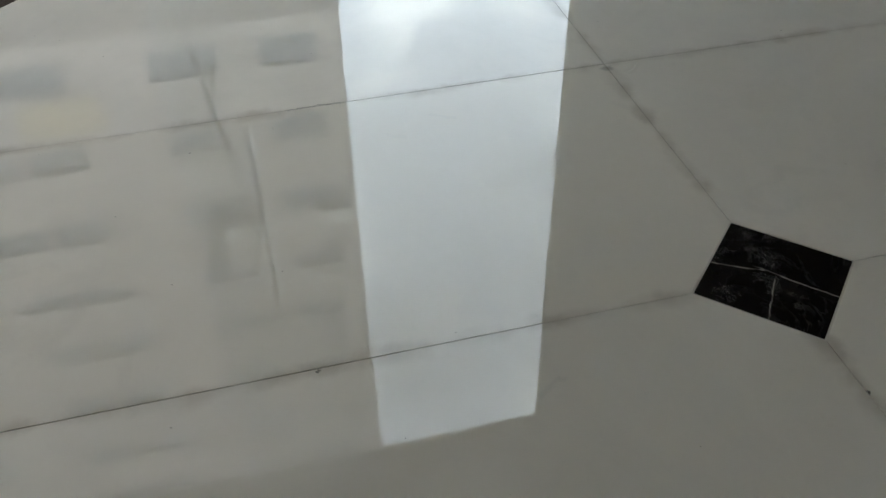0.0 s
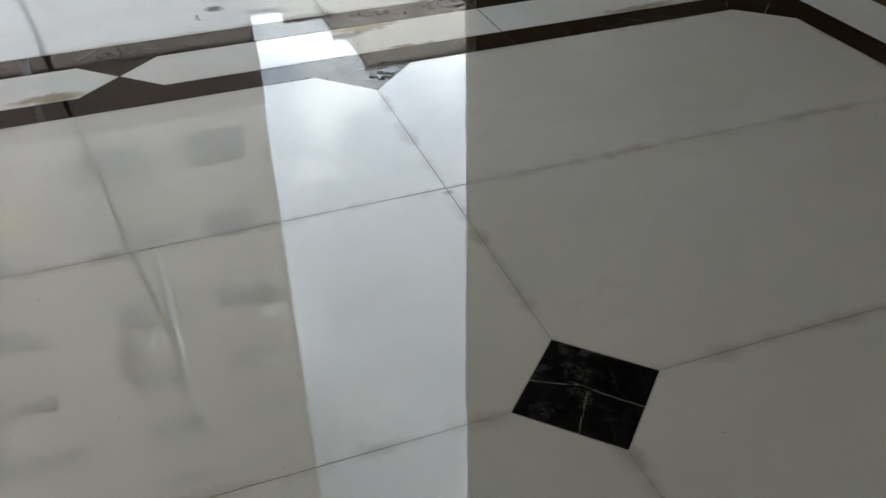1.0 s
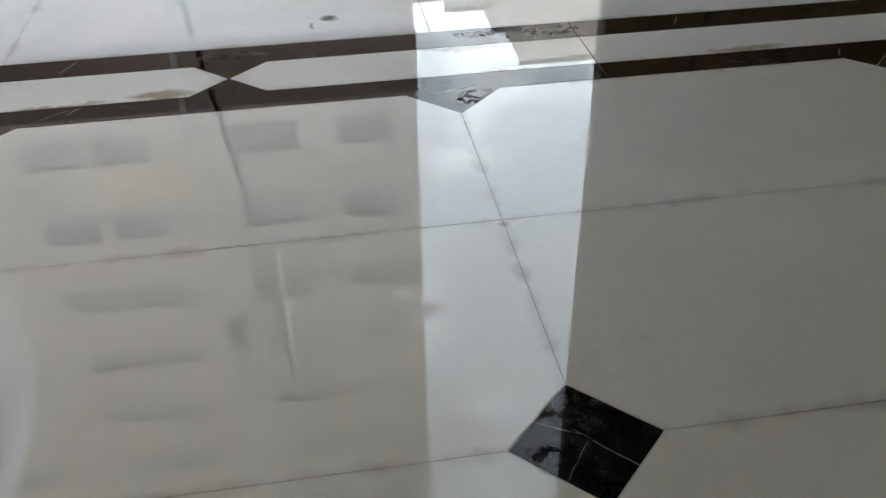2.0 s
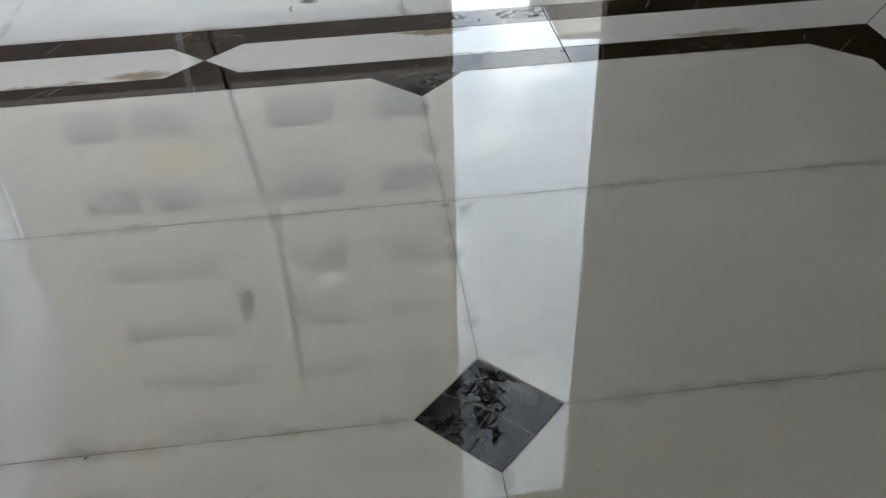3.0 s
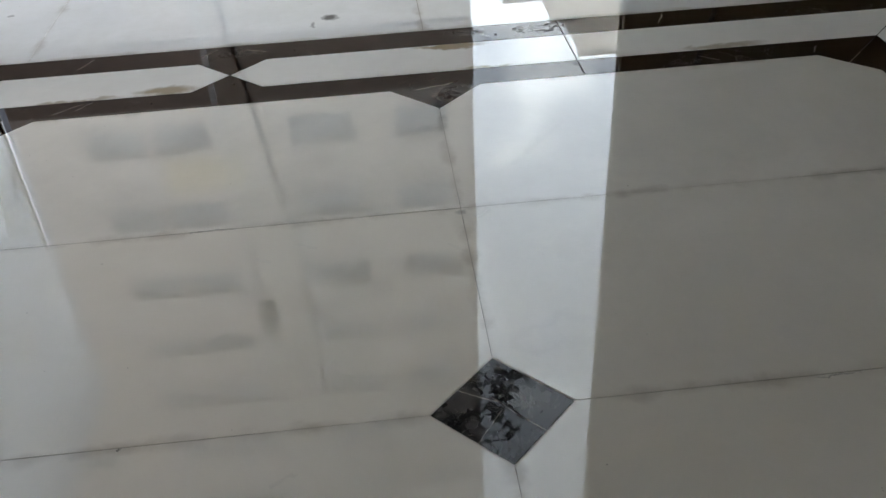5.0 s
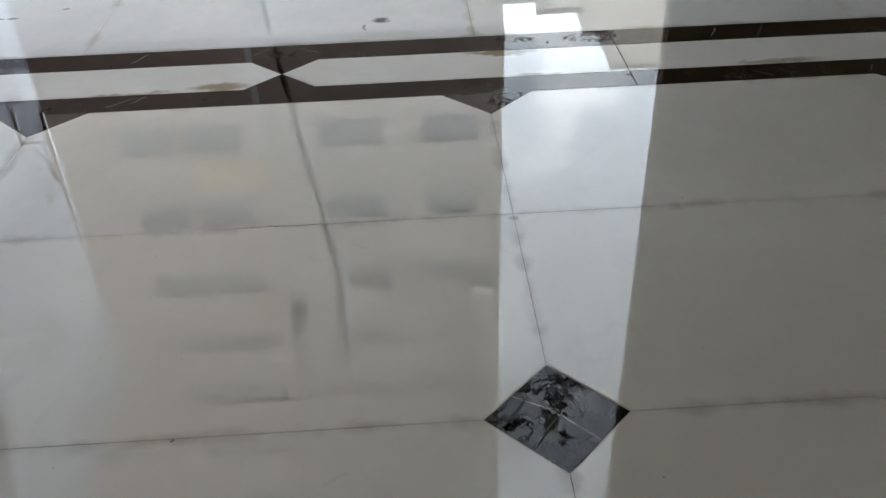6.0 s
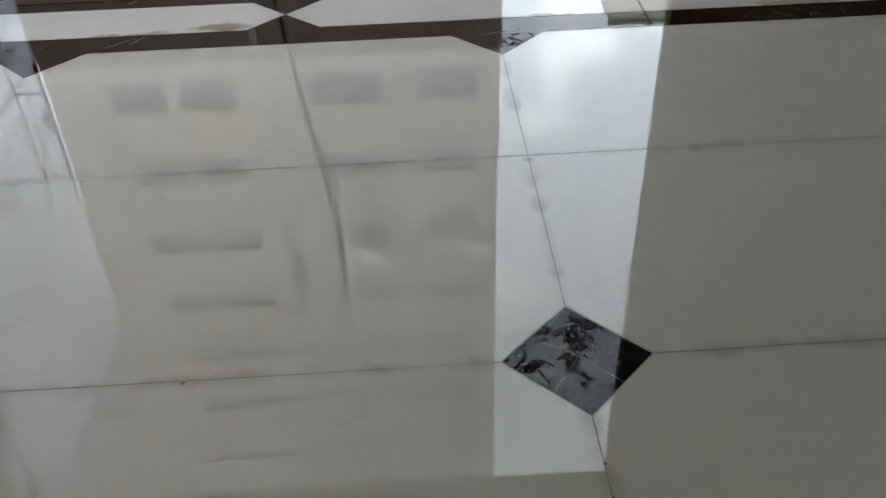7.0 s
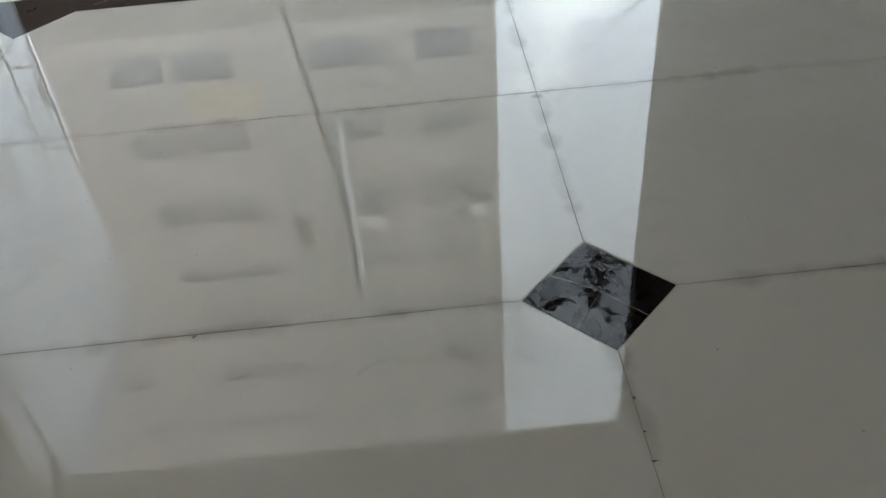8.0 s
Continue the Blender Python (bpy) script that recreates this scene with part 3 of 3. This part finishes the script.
def far_buildings():
    """Stepped flats far behind, to the right of the tall building."""
    y = 60.0
    for i, (x0, x1, top, mat) in enumerate(((6.0, 9.3, 21.8, FARWALL), (9.3, 12.75, 22.75, FARWALL), (12.75, 15.0, 24.6, FARWALL), (15.0, 24.5, 27.4, FARWALL), (24.5, 40.0, 26.0, PALE))):
        root = new("far_building")
        tagged(root, "far beige block of flats with a flat roof", "building", "row of far flats")
        d = 0.15 * i
        spans = [(x0 + 0.6 + 2.6 * j, x0 + 1.9 + 2.6 * j, 2.2 + 3.2 * k, 3.6 + 3.2 * k) for k in range(4) for j in range(max(1, int((x1 - x0 - 0.4) / 2.6)))]
        part("wall", pierced(spans, x0, x1, -0.17, top, y + d, y + d + 0.3), mat, root)
        part("core", boxes((x0 + 0.01, x1 - 0.01, y + d + 0.5, y + d + 9, -0.17, top - 0.2)), mat, root)
        part("parapet", boxes((x0, x1, y + d - 0.12, y + d + 0.15, top, top + 0.25)), TRIM, root)
        for s in spans:
            window(root, *s, y + d)
    tank = part("water_tank", rod(bmesh.new(), (18.6, 63, 27.2), (18.6, 63, 28.6), 0.8, 20), ROOM_TANK_DARK)
    tagged(tank, "dark round water tank on a far roof", "water tank")


main_building()
side_building()
far_buildings()

# ---- marble floor, piece by piece ----
floor = part("floor", boxes((ROOM_L - 0.2, ROOM_R + 0.2, ROOM_B - 0.2, OUT_Y, -0.05, -0.0005)), GROUT)
tagged(floor, "polished white marble floor with dark inlaid bands and diamonds", "floor", kind="structure")
CUT = 0.052


def piece(name, poly, mat, label="", centre=None):
    cx, cy = centre or (sum(p[0] for p in poly) / len(poly), sum(p[1] for p in poly) / len(poly))
    bm = slab_mesh(bmesh.new(), [(x - cx, y - cy) for x, y in poly], gap=0.0006)
    ob = part(name, bm, mat, floor, label)
    ob.location = (cx, cy, 0)
    return ob


def swap(poly):
    return [(y, x) for x, y in poly]


# field: slabs of half a module, with corners cut for the diamonds
low = [(-SLAB / 2 + CUT, -ROW / 2), (SLAB / 2 - CUT, -ROW / 2), (SLAB / 2, -ROW / 2 + CUT), (SLAB / 2, ROW / 2), (-SLAB / 2, ROW / 2), (-SLAB / 2, -ROW / 2 + CUT)]
high = [(x, -y) for x, y in low]
meshes = []
for poly in (low, high):
    mesh = bpy.data.meshes.new("marble_slab")
    bm = slab_mesh(bmesh.new(), poly, gap=0.0002)
    bm.to_mesh(mesh)
    bm.free()
    mesh.materials.append(WHITE)
    meshes.append(mesh)
rng = random.Random(4)
for i in range(-3, 1):
    for j in range(-4, 2):
        ob = shared("marble_slab", meshes[j % 2], floor, ((i + 0.5) * SLAB, (j + 0.5) * ROW, 0))
        ob.rotation_euler = (radians(rng.uniform(-0.03, 0.03)), radians(rng.uniform(-0.03, 0.03)), 0)

# diamonds
mesh = bpy.data.meshes.new("diamond_inlay")
bm = slab_mesh(bmesh.new(), [(CUT, 0), (0, CUT), (-CUT, 0), (0, -CUT)], top=-0.0001, gap=0.0009)
bm.to_mesh(mesh)
bm.free()
mesh.materials.append(DIAMOND)
for i in range(-2, 1):
    for j in range(-1, 1):
        ob = shared("diamond_inlay", mesh, floor, (i * SLAB, j * SLAB, 0))
        ob["label"] = "black marble diamond with white veins"
        r = CUT + 0.0014
        bed = part("inlay_bed", slab_mesh(bmesh.new(), [(r, 0), (0, r), (-r, 0), (0, -r)], top=-0.0003, thick=0.0009, gap=0, arris=0.0002), PALE_GROUT, floor)
        bed.location = (i * SLAB, j * SLAB, 0)

# border: dark band, white strip with a bow, dark band
E0, E1, E2, E3, JOINT, BOW, LEFT, NEAR = 0.508, 0.549, 0.628, 0.677, 0.176, -0.243, ROOM_L + 0.01, ROOM_B + 0.01
MIDY = (E1 + E2) / 2
teeth = []
for x in (-3 * SLAB, -2 * SLAB, -SLAB, 0.0):
    teeth += [(x - 0.054, E0), (x, E0 - 0.054), (x + 0.054, E0)]
piece("dark_band", [(LEFT, E0), *teeth, (JOINT, E0), (JOINT, E1), (BOW + 0.042, E1), (BOW, MIDY), (BOW - 0.042, E1), (LEFT, E1)], BAND, "brown-black marble band with pointed teeth")
corner = [(JOINT, E0), (E0 - 0.054, E0), (E0 - 0.027, E0 - 0.027), (E1, E1), (JOINT, E1)]
piece("dark_band", corner, BAND)
piece("dark_band", swap([(NEAR, E0), *corner[1:4], (NEAR, E1)]), BAND)
piece("white_strip", [(BOW, MIDY), (BOW + 0.042, E1), (JOINT, E1), (JOINT, E2), (BOW + 0.042, E2)], STRIP, "white marble strip with rusty stains")
piece("white_strip", [(JOINT, E1), (E1, E1), (E2, E2), (JOINT, E2)], STRIP)
piece("white_strip", swap([(NEAR, E1), (E1, E1), (E2, E2), (NEAR, E2)]), STRIP)
piece("white_strip", [(LEFT, E1), (BOW - 0.042, E1), (BOW, MIDY), (BOW - 0.042, E2), (LEFT, E2)], STRIP)
piece("dark_band", [(LEFT, E2), (BOW - 0.042, E2), (BOW, MIDY), (BOW + 0.042, E2), (JOINT, E2), (JOINT, E3), (LEFT, E3)], BAND)
piece("dark_band", [(JOINT, E2), (E2, E2), (E3, E3), (JOINT, E3)], BAND)
piece("dark_band", swap([(NEAR, E2), (E2, E2), (E3, E3), (NEAR, E3)]), BAND)

for x0, x1, y0, y1 in ((LEFT, E3, E0 + 0.001, E3), (E0 + 0.001, E3, NEAR, E0)):
    part("border_bed", boxes((x0, x1, y0, y1, -0.0085, -0.00025)), BLACK_GROUT, floor, "blackened grout bed of the border")

# surround
mesh = bpy.data.meshes.new("surround_slab")
bm = slab_mesh(bmesh.new(), [(-SLAB / 2, -0.124), (SLAB / 2, -0.124), (SLAB / 2, 0.124), (-SLAB / 2, 0.124)])
bm.to_mesh(mesh)
bm.free()
mesh.materials.append(OUTER)
for i in range(-7, 5):
    for j in range(4):
        shared("surround_slab", mesh, floor, ((i + 0.5) * SLAB, E3 + 0.124 + 0.248 * j, 0))
for i in range(4):
    for j in range(-16, 0):
        shared("surround_slab", mesh, floor, (E3 + (i + 0.5) * SLAB, E3 + 0.124 + 0.248 * j, 0))
for i in range(-7, 1):
    for j in range(-9, 0):
        shared("surround_slab", mesh, floor, ((i + 0.5) * SLAB, -1.016 + 0.124 + 0.248 * j, 0))
for i in range(-7, -3):
    for j in range(6):
        shared("surround_slab", mesh, floor, ((i + 0.5) * SLAB, -1.016 + 0.124 + 0.248 * j, 0))
